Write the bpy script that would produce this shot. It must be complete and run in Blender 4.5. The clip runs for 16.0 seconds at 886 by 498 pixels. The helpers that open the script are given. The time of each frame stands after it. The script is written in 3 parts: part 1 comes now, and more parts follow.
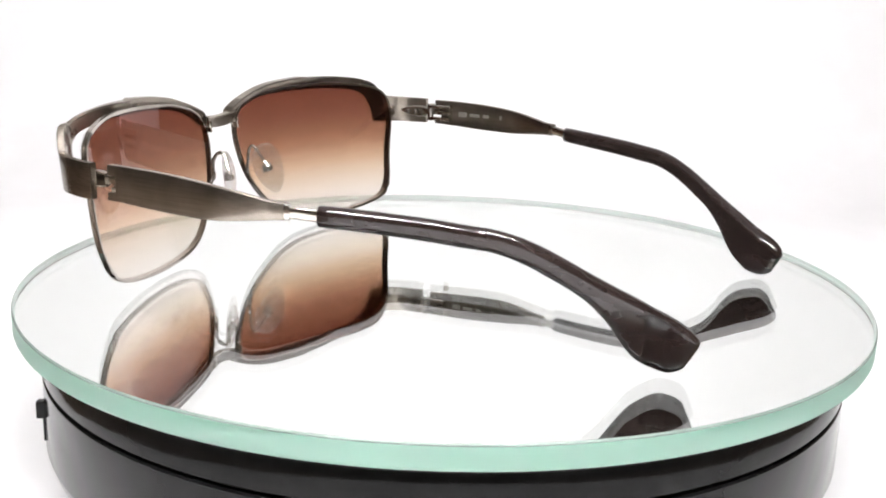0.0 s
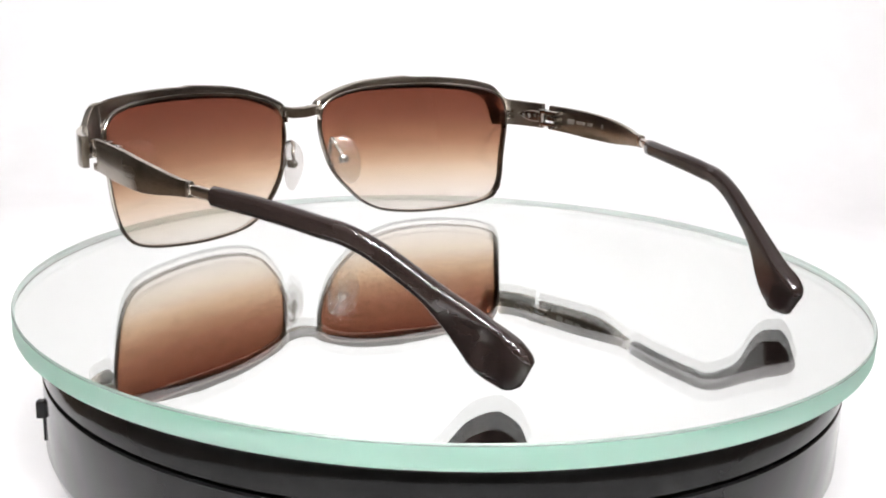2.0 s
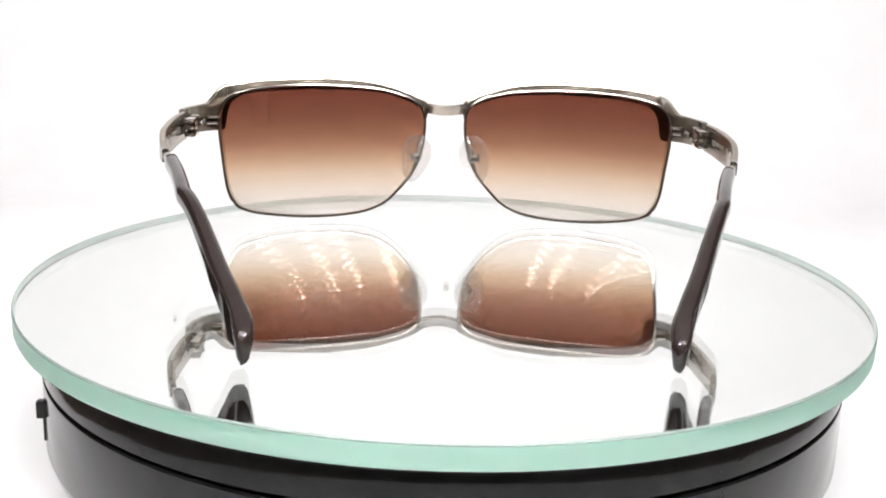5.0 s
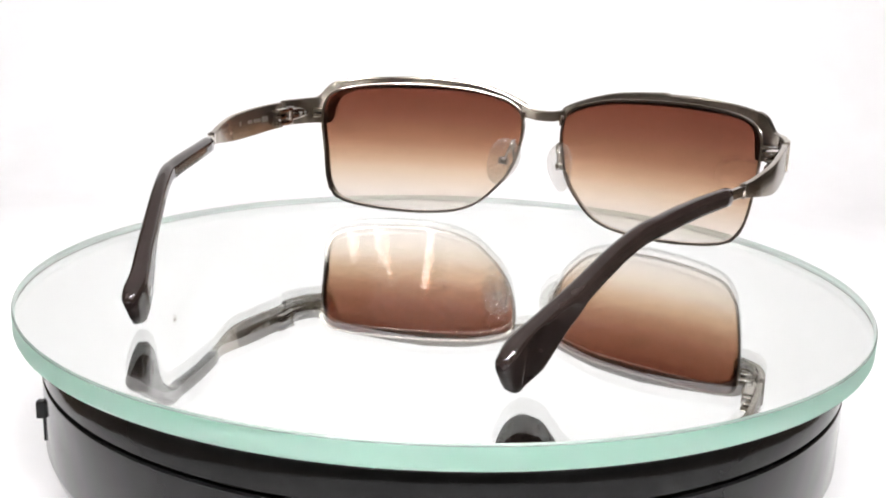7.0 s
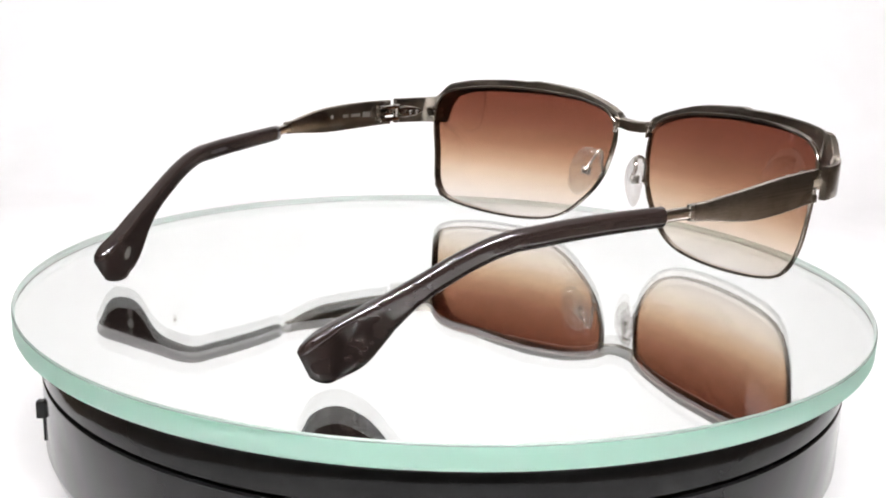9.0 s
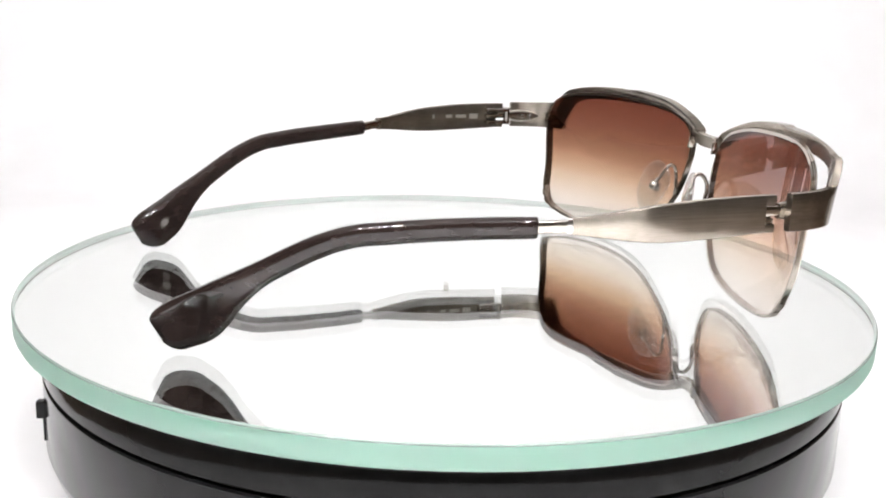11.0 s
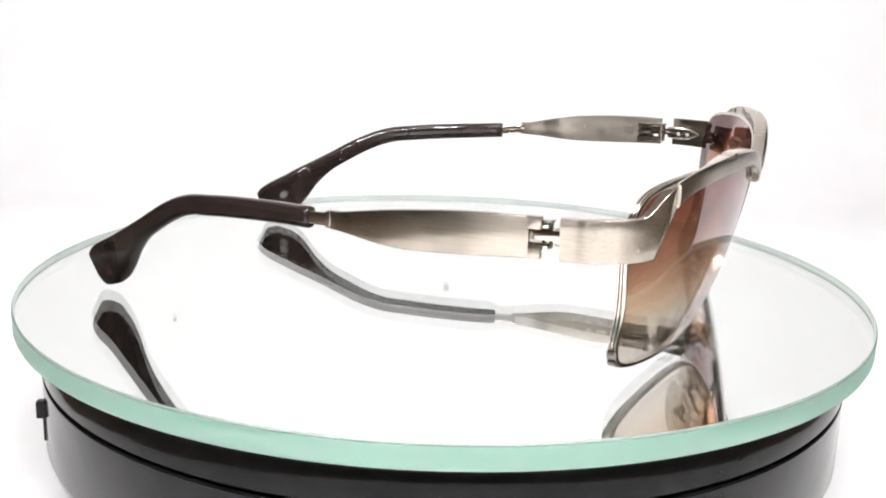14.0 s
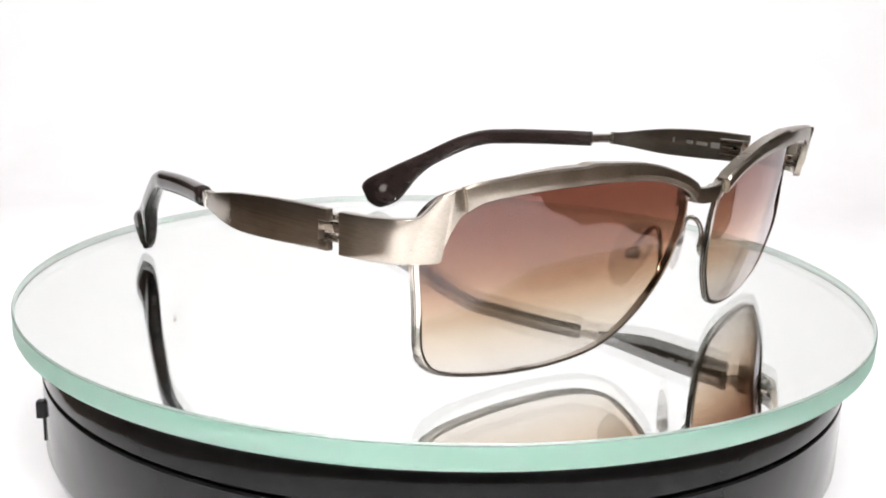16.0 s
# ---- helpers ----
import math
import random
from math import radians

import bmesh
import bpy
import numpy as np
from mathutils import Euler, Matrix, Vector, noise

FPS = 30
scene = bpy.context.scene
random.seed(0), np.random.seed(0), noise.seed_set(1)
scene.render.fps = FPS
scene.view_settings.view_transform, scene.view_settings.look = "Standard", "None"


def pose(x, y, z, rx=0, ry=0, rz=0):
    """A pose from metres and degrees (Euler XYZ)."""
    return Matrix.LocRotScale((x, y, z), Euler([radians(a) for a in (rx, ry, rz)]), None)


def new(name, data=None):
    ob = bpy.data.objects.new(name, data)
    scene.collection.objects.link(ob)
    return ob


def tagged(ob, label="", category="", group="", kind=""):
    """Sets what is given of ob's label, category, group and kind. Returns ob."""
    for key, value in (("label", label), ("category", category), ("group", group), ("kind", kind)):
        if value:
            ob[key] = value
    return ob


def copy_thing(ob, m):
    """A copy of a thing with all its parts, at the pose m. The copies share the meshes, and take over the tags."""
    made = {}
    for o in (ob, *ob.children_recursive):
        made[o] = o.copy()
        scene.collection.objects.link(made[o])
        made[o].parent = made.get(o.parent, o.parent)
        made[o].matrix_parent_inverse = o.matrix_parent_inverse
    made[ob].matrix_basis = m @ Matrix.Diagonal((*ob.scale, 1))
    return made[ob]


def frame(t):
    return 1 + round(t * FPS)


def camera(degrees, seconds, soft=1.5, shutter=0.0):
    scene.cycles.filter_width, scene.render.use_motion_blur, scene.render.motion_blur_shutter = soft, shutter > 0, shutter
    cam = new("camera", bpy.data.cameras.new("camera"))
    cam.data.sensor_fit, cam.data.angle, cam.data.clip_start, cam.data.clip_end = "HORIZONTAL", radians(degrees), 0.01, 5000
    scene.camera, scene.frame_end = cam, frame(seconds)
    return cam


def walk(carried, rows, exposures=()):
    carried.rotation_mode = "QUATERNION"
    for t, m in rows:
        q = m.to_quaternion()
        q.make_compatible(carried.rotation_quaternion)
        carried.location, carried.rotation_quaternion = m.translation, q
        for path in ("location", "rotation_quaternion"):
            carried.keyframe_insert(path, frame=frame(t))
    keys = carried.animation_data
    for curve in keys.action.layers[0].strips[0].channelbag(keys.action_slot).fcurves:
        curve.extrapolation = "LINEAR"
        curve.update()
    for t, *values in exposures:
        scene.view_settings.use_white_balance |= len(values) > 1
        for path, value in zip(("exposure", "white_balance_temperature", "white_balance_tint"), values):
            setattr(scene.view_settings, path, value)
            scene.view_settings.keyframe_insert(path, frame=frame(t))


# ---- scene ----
cam = camera(43.45, 16.0, soft=1.9)
EYE = Vector((-0.00815, -0.26522, 0.07356))
SIGHT = Matrix.Translation(EYE) @ Euler((math.pi / 2 - 0.24663, 0, -0.02776)).to_matrix().to_4x4() @ pose(0, 0, 0, 0, 0, 1.7316)
walk(cam, [(0.0, SIGHT), (16.0, SIGHT)])

SPIN = -12.2937          # degrees a second, seen from above
YAW = 62.2               # the sunglasses' heading on the disc at the start
SHIFT = 0.00148          # their midline's distance from the axis

# ---- light: a dim room, rows of small LEDs under the reflector ----
world = bpy.data.worlds.new("world")
scene.world = world
world.use_nodes = True
world.node_tree.nodes["Background"].inputs[0].default_value = (0.9, 0.93, 1.0, 1)
world.node_tree.nodes["Background"].inputs[1].default_value = 0.03
LED_POWER = 640.0
scene.view_settings.exposure = 0.0

# ---- materials ----


def material(name, color=(0.8, 0.8, 0.8), rough=0.5, metal=0.0, **more):
    m = bpy.data.materials.new(name)
    m.use_nodes = True
    b = m.node_tree.nodes["Principled BSDF"]
    b.inputs["Base Color"].default_value = (*color, 1)
    b.inputs["Roughness"].default_value = rough
    b.inputs["Metallic"].default_value = metal
    for key, value in more.items():
        b.inputs[key.replace("_", " ")].default_value = value
    return m


def node(m, kind, **inputs):
    n = m.node_tree.nodes.new(kind)
    for key, value in inputs.items():
        n.inputs[key].default_value = value
    return n


def link(m, a, b):
    m.node_tree.links.new(a, b)


def ramp(m, stops, source):
    r = m.node_tree.nodes.new("ShaderNodeValToRGB")
    e = r.color_ramp.elements
    while len(e) < len(stops):
        e.new(0.5)
    for el, (at, col) in zip(e, stops):
        el.position, el.color = at, (*col, 1)
    link(m, source, r.inputs[0])
    return r


def grain(m, scale, stretch, low, high, bump=0.0, rough=None):
    """Two-scale variation of the base colour, with optional relief and gloss."""
    b = m.node_tree.nodes["Principled BSDF"]
    co = m.node_tree.nodes.new("ShaderNodeTexCoord")
    mp = m.node_tree.nodes.new("ShaderNodeMapping")
    mp.inputs["Scale"].default_value = stretch
    link(m, co.outputs["Object"], mp.inputs["Vector"])
    fine = node(m, "ShaderNodeTexNoise", Scale=scale, Detail=6.0)
    wide = node(m, "ShaderNodeTexNoise", Scale=scale / 9, Detail=3.0)
    link(m, mp.outputs[0], fine.inputs["Vector"])
    link(m, co.outputs["Object"], wide.inputs["Vector"])
    mix = m.node_tree.nodes.new("ShaderNodeMath")
    mix.operation = "ADD"
    link(m, fine.outputs["Fac"], mix.inputs[0])
    link(m, wide.outputs["Fac"], mix.inputs[1])
    half = m.node_tree.nodes.new("ShaderNodeMath")
    half.operation = "MULTIPLY"
    half.inputs[1].default_value = 0.5
    link(m, mix.outputs[0], half.inputs[0])
    r = ramp(m, [(0.35, low), (0.65, high)], half.outputs[0])
    link(m, r.outputs[0], b.inputs["Base Color"])
    if rough:
        q = ramp(m, [(0.35, (rough[0],) * 3), (0.65, (rough[1],) * 3)], half.outputs[0])
        link(m, q.outputs[0], b.inputs["Roughness"])
    if bump:
        bp = node(m, "ShaderNodeBump", Strength=bump, Distance=0.0002)
        link(m, fine.outputs["Fac"], bp.inputs["Height"])
        link(m, bp.outputs[0], b.inputs["Normal"])
    return m


# antique pewter, brushed along the temples, and the same metal polished
BRUSHED = grain(material("brushed_pewter", metal=1.0, rough=0.2), 1500, (2, 0.05, 3), (0.33, 0.295, 0.25), (0.49, 0.44, 0.38), 0.02, (0.13, 0.21))
# a second, coarser lobe from the lengthwise brushing, whose glints spread up and down
_t = BRUSHED.node_tree.nodes.new("ShaderNodeCombineXYZ")
_t.inputs[2].default_value = 1.0
_a = node(BRUSHED, "ShaderNodeBsdfAnisotropic", Roughness=0.33, Anisotropy=-0.82)
link(BRUSHED, _t.outputs[0], _a.inputs["Tangent"])
_p = BRUSHED.node_tree.nodes["Principled BSDF"]
link(BRUSHED, _p.inputs["Base Color"].links[0].from_socket, _a.inputs["Color"])
_m = node(BRUSHED, "ShaderNodeMixShader", Fac=0.28)
link(BRUSHED, _p.outputs[0], _m.inputs[1])
link(BRUSHED, _a.outputs[0], _m.inputs[2])
link(BRUSHED, _m.outputs[0], BRUSHED.node_tree.nodes["Material Output"].inputs[0])
POLISHED = grain(material("polished_pewter", metal=1.0, rough=0.16), 300, (1, 1, 1), (0.5, 0.46, 0.41), (0.62, 0.58, 0.53), 0.0, (0.08, 0.14))
STEEL = material("steel", (0.62, 0.6, 0.57), 0.14, 1.0)
ACETATE = grain(material("dark_acetate", rough=0.08), 500, (1, 0.3, 1), (0.014, 0.0095, 0.0085), (0.022, 0.0155, 0.014), 0.0, (0.03, 0.07))
ACETATE.node_tree.nodes["Principled BSDF"].inputs["Specular IOR Level"].default_value = 0.5
PRINT = material("pale_print", (0.30, 0.285, 0.26), 0.4, 0.8)
MARK = material("worn_pale_mark", (0.12, 0.113, 0.105), 0.5)
BLACK = grain(material("black_plastic", rough=0.2), 180, (1, 1, 1), (0.006, 0.006, 0.006), (0.011, 0.011, 0.011), 0.02, (0.07, 0.13))
BLACK.node_tree.nodes["Principled BSDF"].inputs["Specular IOR Level"].default_value = 0.14
# near-black with the drum gap's shade put into the colour; also the rubber feet
GROOVE = material("gap_shade_and_rubber_black", (0.004, 0.004, 0.004), 0.7)
PAPER = grain(material("white_backdrop", rough=0.85), 40, (1, 1, 1), (0.84, 0.835, 0.84), (0.88, 0.875, 0.88), 0.05)
SPOT = grain(material("grey_stain", rough=0.8), 400, (1, 1, 1), (0.3, 0.27, 0.24), (0.4, 0.37, 0.33))
PANEL = grain(material("white_reflector", rough=0.6), 30, (1, 1, 1), (0.78, 0.78, 0.78), (0.83, 0.83, 0.83))
TABLE = grain(material("brown_tabletop", rough=0.5), 12, (1, 8, 1), (0.10, 0.072, 0.052), (0.14, 0.10, 0.072), 0.1)
ROOM = grain(material("dim_room_paint", rough=0.8), 6, (1, 1, 1), (0.42, 0.355, 0.29), (0.5, 0.425, 0.35))


def glass(name, color, ior, rough=0.0):
    m = bpy.data.materials.new(name)
    m.use_nodes = True
    m.node_tree.nodes.clear()
    out = m.node_tree.nodes.new("ShaderNodeOutputMaterial")
    g = node(m, "ShaderNodeBsdfGlass", Color=(*color, 1), IOR=ior, Roughness=rough)
    link(m, g.outputs[0], out.inputs[0])
    return m




def edge_glass():
    """A ground glass edge: green scattering, light let through from the far side, and a thin gloss."""
    m = bpy.data.materials.new("green_glass_edge")
    m.use_nodes = True
    m.node_tree.nodes.clear()
    out = m.node_tree.nodes.new("ShaderNodeOutputMaterial")
    co = m.node_tree.nodes.new("ShaderNodeTexCoord")
    no = node(m, "ShaderNodeTexNoise", Scale=90.0, Detail=4.0)
    link(m, co.outputs["Object"], no.inputs["Vector"])
    r = ramp(m, [(0.3, (0.075, 0.44, 0.29)), (0.7, (0.095, 0.475, 0.315))], no.outputs["Fac"])
    body = m.node_tree.nodes.new("ShaderNodeBsdfDiffuse")
    link(m, r.outputs[0], body.inputs[0])
    let = node(m, "ShaderNodeBsdfTranslucent", Color=(0.91, 0.95, 0.93, 1))
    gloss = node(m, "ShaderNodeBsdfGlossy", Roughness=0.05)
    mix = node(m, "ShaderNodeMixShader", Fac=0.7)
    link(m, body.outputs[0], mix.inputs[1])
    link(m, let.outputs[0], mix.inputs[2])
    top = node(m, "ShaderNodeMixShader", Fac=0.05)
    link(m, mix.outputs[0], top.inputs[1])
    link(m, gloss.outputs[0], top.inputs[2])
    link(m, top.outputs[0], out.inputs[0])
    return m


EDGE = edge_glass()
CHAMFER = grain(material("ground_chamfer", rough=0.4), 120, (1, 1, 1), (0.16, 0.21, 0.185), (0.2, 0.25, 0.225))
CLEAR = glass("clear_glass", (0.985, 0.995, 0.99), 1.52)


def silver():
    m = bpy.data.materials.new("silvering")
    m.use_nodes = True
    m.node_tree.nodes.clear()
    out = m.node_tree.nodes.new("ShaderNodeOutputMaterial")
    g = node(m, "ShaderNodeBsdfGlossy", Color=(0.955, 0.965, 0.96, 1), Roughness=0.0)
    link(m, g.outputs[0], out.inputs[0])
    return m


SILVER = silver()


def tinted(name, stops, ior):
    """Thin tinted sheet: lets light straight through by its tint and mirrors by Fresnel. stops run over height in metres / 0.045."""
    m = bpy.data.materials.new(name)
    m.use_nodes = True
    m.node_tree.nodes.clear()
    out = m.node_tree.nodes.new("ShaderNodeOutputMaterial")
    co = m.node_tree.nodes.new("ShaderNodeTexCoord")
    sep = m.node_tree.nodes.new("ShaderNodeSeparateXYZ")
    link(m, co.outputs["Object"], sep.inputs[0])
    mul = m.node_tree.nodes.new("ShaderNodeMath")
    mul.operation = "MULTIPLY"
    mul.inputs[1].default_value = 1 / 0.045
    link(m, sep.outputs[2], mul.inputs[0])
    r = ramp(m, stops, mul.outputs[0])
    r.color_ramp.interpolation = "B_SPLINE" if len(stops) > 3 else "LINEAR"
    clear = m.node_tree.nodes.new("ShaderNodeBsdfTransparent")
    link(m, r.outputs[0], clear.inputs[0])
    gloss = node(m, "ShaderNodeBsdfGlossy", Color=(1, 0.955, 0.98, 1), Roughness=0.0)
    # Schlick's curve from the facing angle, alike on both faces of the sheet
    fr = node(m, "ShaderNodeLayerWeight", Blend=0.5)
    steep = m.node_tree.nodes.new("ShaderNodeMath")
    steep.operation = "POWER"
    steep.inputs[1].default_value = 5.0
    link(m, fr.outputs["Facing"], steep.inputs[0])
    least = ((ior - 1) / (ior + 1)) ** 2
    scale = m.node_tree.nodes.new("ShaderNodeMath")
    scale.operation = "MULTIPLY_ADD"
    scale.inputs[1].default_value, scale.inputs[2].default_value = 1 - least, least
    link(m, steep.outputs[0], scale.inputs[0])
    mix = m.node_tree.nodes.new("ShaderNodeMixShader")
    link(m, scale.outputs[0], mix.inputs[0])
    link(m, clear.outputs[0], mix.inputs[1])
    link(m, gloss.outputs[0], mix.inputs[2])
    link(m, mix.outputs[0], out.inputs[0])
    return m


def root(c):
    return tuple(v ** 0.5 for v in c)


LENS = tinted("gradient_brown_lens", [(0.05, root((0.93, 0.89, 0.85))), (0.22, root((0.86, 0.75, 0.63))), (0.36, root((0.67, 0.46, 0.30))),
                                      (0.50, root((0.35, 0.168, 0.097))), (0.68, root((0.19, 0.068, 0.042))), (0.86, root((0.165, 0.046, 0.029)))], 1.6)


def milky(name):
    """Clear thin silicone with a little milkiness."""
    m = tinted(name, [(0.0, (0.95, 0.945, 0.935)), (1.0, (0.95, 0.945, 0.935))], 1.75)
    nt = m.node_tree
    out = [n for n in nt.nodes if n.type == "OUTPUT_MATERIAL"][0]
    sheet = out.inputs[0].links[0].from_socket
    body = node(m, "ShaderNodeBsdfTranslucent", Color=(0.9, 0.89, 0.87, 1))
    mix = node(m, "ShaderNodeMixShader", Fac=0.1)
    link(m, sheet, mix.inputs[1])
    link(m, body.outputs[0], mix.inputs[2])
    link(m, mix.outputs[0], out.inputs[0])
    return m


SILICONE = milky("clear_silicone")


def emitter(name, color, strength):
    m = bpy.data.materials.new(name)
    m.use_nodes = True
    m.node_tree.nodes.clear()
    out = m.node_tree.nodes.new("ShaderNodeOutputMaterial")
    e = node(m, "ShaderNodeEmission", Color=(*color, 1), Strength=strength)
    link(m, e.outputs[0], out.inputs[0])
    return m


LED = emitter("led_glow", (1.0, 0.98, 0.985), LED_POWER)

# ---- mesh helpers (sizes in millimetres) ----
MM = 0.001


def part(name, bm, mats, parent=None, label="", smooth=True, sharp=40):
    bmesh.ops.recalc_face_normals(bm, faces=bm.faces)
    me = bpy.data.meshes.new(name)
    bm.to_mesh(me)
    bm.free()
    for m in mats if isinstance(mats, (list, tuple)) else [mats]:
        me.materials.append(m)
    if smooth:
        me.shade_smooth()
        me.set_sharp_from_angle(angle=radians(sharp))
    ob = new(name, me)
    if parent:
        ob.parent = parent
    if label:
        tagged(ob, label)
    return ob


def rings(bm, loops, caps=True, closed=False):
    """Skin a row of equal vertex rings."""
    vs = [[bm.verts.new(Vector(p) * MM) for p in ring] for ring in loops]
    n = len(vs[0])
    pairs = list(zip(vs, vs[1:])) + ([(vs[-1], vs[0])] if closed else [])
    for a, b in pairs:
        for i in range(n):
            bm.faces.new((a[i], a[(i + 1) % n], b[(i + 1) % n], b[i]))
    if caps and not closed:
        bm.faces.new(vs[0])
        bm.faces.new(vs[-1])
    return bm


def curve(points, steps):
    """Catmull-Rom through the points, open."""
    ps = [np.array(p, float) for p in points]
    ps = [2 * ps[0] - ps[1]] + ps + [2 * ps[-1] - ps[-2]]
    out = []
    for i in range(1, len(ps) - 2):
        a, b, c, d = ps[i - 1:i + 3]
        for k in range(steps):
            u = k / steps
            out.append(0.5 * (2 * b + (c - a) * u + (2 * a - 5 * b + 4 * c - d) * u * u + (3 * b - a - 3 * c + d) * u ** 3))
    out.append(ps[-2])
    return out


def loop_curve(points, steps):
    n = len(points)
    ps = [np.array(p, float) for p in points]
    out = []
    for i in range(n):
        a, b, c, d = ps[i - 1], ps[i], ps[(i + 1) % n], ps[(i + 2) % n]
        for k in range(steps):
            u = k / steps
            out.append(0.5 * (2 * b + (c - a) * u + (2 * a - 5 * b + 4 * c - d) * u * u + (3 * b - a - 3 * c + d) * u ** 3))
    return out


def section(w, h, r, n=4, sides=0):
    """A rounded rectangle of half sizes w, h with corner radius r, as (across, up) pairs; sides: further points along each straight."""
    out = []
    for cx, cy, a0 in ((w - r, h - r, 0), (-w + r, h - r, 90), (-w + r, -h + r, 180), (w - r, -h + r, 270)):
        for k in range(n):
            a = radians(a0 + 90 * k / (n - 1))
            out.append((cx + r * math.cos(a), cy + r * math.sin(a)))
    if not sides:
        return out
    full = []
    for i, p in enumerate(out):
        full.append(p)
        if (i + 1) % n == 0:
            q = out[(i + 1) % len(out)]
            full += [(p[0] + (q[0] - p[0]) * k / (sides + 1), p[1] + (q[1] - p[1]) * k / (sides + 1)) for k in range(1, sides + 1)]
    return full


def box(bm, lo, hi, bevel=0.15):
    m = Matrix.LocRotScale([(a + b) / 2 * MM for a, b in zip(lo, hi)], None, [(b - a) * MM for a, b in zip(lo, hi)])
    made = bmesh.ops.create_cube(bm, size=1, matrix=m)["verts"]
    edges = list({e for v in made for e in v.link_edges})
    if bevel:
        bmesh.ops.bevel(bm, geom=edges, offset=bevel * MM, segments=2, affect="EDGES", profile=0.6)
    return bm


def rod(bm, a, b, r, n=20, bevel=0.0):
    a, b = Vector(a), Vector(b)
    q = (b - a).to_track_quat("Z", "Y")
    steps = [(0, r)] if not bevel else [(0, r - bevel), (bevel, r)]
    length = (b - a).length
    steps += [(length, r)] if not bevel else [(length - bevel, r), (length, r - bevel)]
    return rings(bm, [[a + q @ Vector((s * math.cos(2 * math.pi * k / n), s * math.sin(2 * math.pi * k / n), z)) for k in range(n)] for z, s in steps])


def wire(bm, path, r, n=10):
    out = []
    for i, p in enumerate(path):
        t = Vector(path[min(i + 1, len(path) - 1)]) - Vector(path[max(i - 1, 0)])
        q = t.to_track_quat("Z", "Y")
        out.append([Vector(p) + q @ Vector((r * math.cos(2 * math.pi * k / n), r * math.sin(2 * math.pi * k / n), 0)) for k in range(n)])
    return rings(bm, out)


def turned(bm, profile, n=160):
    """A solid of revolution from (radius, height) pairs, closed on the axis at both ends."""
    return rings(bm, [[(r * math.cos(2 * math.pi * k / n), r * math.sin(2 * math.pi * k / n), z) for k in range(n)] for r, z in profile])


# ---- the place: dim room, table, white sweep, added unseen reflector with LEDs ----


def slab(name, lo, hi, mat, label, category, bevel=0.0):
    ob = part(name, box(bmesh.new(), [v * 1000 for v in lo], [v * 1000 for v in hi], bevel), mat, smooth=False)
    return tagged(ob, label, category, kind="structure")


FLOOR_Z = -0.0420
slab("table_top", (-0.75, -0.75, FLOOR_Z - 0.034), (0.75, 0.6, FLOOR_Z - 0.004), TABLE, "brown wooden table top under the white backdrop", "table", 2.0)
slab("floor", (-2, -2, -0.85), (2, 2, -0.78), ROOM, "dim grey room floor", "floor")
slab("ceiling", (-2, -2, 1.6), (2, 2, 1.68), ROOM, "dim grey room ceiling", "ceiling")
slab("wall_north", (-2.1, 2, -0.85), (2.1, 2.1, 1.68), ROOM, "dim grey room wall", "wall")
slab("wall_south", (-2.1, -2.1, -0.85), (2.1, -2, 1.68), ROOM, "dim grey room wall", "wall")
slab("wall_east", (2, -2, -0.85), (2.1, 2, 1.68), ROOM, "dim grey room wall", "wall")
slab("wall_west", (-2.1, -2, -0.85), (-2, 2, 1.68), ROOM, "dim grey room wall", "wall")
for sx in (-0.7, 0.7):
    for sy in (-0.7, 0.55):
        slab("table_leg", (sx - 0.03, sy - 0.03, -0.78), (sx + 0.03, sy + 0.03, FLOOR_Z - 0.034), TABLE, "square brown wooden table leg", "table leg", 2.0)


def backdrop():
    """A white sheet that lies on the table and sweeps up behind; its free edges are wavy."""
    bm = bmesh.new()
    side = []
    for k in range(60):
        side.append((-0.62 + 0.90 * k / 59, 0.0))
    for k in range(1, 16):
        a = math.pi / 2 * k / 15
        side.append((0.28 + 0.12 * math.sin(a), 0.12 * (1 - math.cos(a))))
    for k in range(1, 14):
        side.append((0.40, 0.12 + 0.40 * k / 13))
    n = 80
    grid = []
    for i, (y, z) in enumerate(side):
        flare = min(max((y - 0.03) / 0.12, 0), 1)
        flare = flare * flare * (3 - 2 * flare)
        wave = 0.006 * math.sin(y * 70) + 0.004 * math.sin(y * 151 + 1)
        right = 0.176 + wave * (1 - flare) + 0.21 * flare
        left = -0.155 - 0.23 * flare - wave * (1 - flare)
        row = []
        for j in range(n + 1):
            x = left + (right - left) * j / n
            yy = y + (0.007 * math.sin(x * 62) + 0.003 * math.sin(x * 140)) * max(0, 1 - i / 12)
            row.append(bm.verts.new((x, yy, FLOOR_Z + z)))
        grid.append(row)
    for a, b in zip(grid, grid[1:]):
        for j in range(n):
            bm.faces.new((a[j], a[j + 1], b[j + 1], b[j]))
    ob = part("backdrop", bm, PAPER, sharp=80)
    sol = ob.modifiers.new("thickness", "SOLIDIFY")
    sol.thickness, sol.offset = 0.0012, -1.0
    return tagged(ob, "white paper backdrop sweeping up behind the turntable", "backdrop", kind="structure")


backdrop()


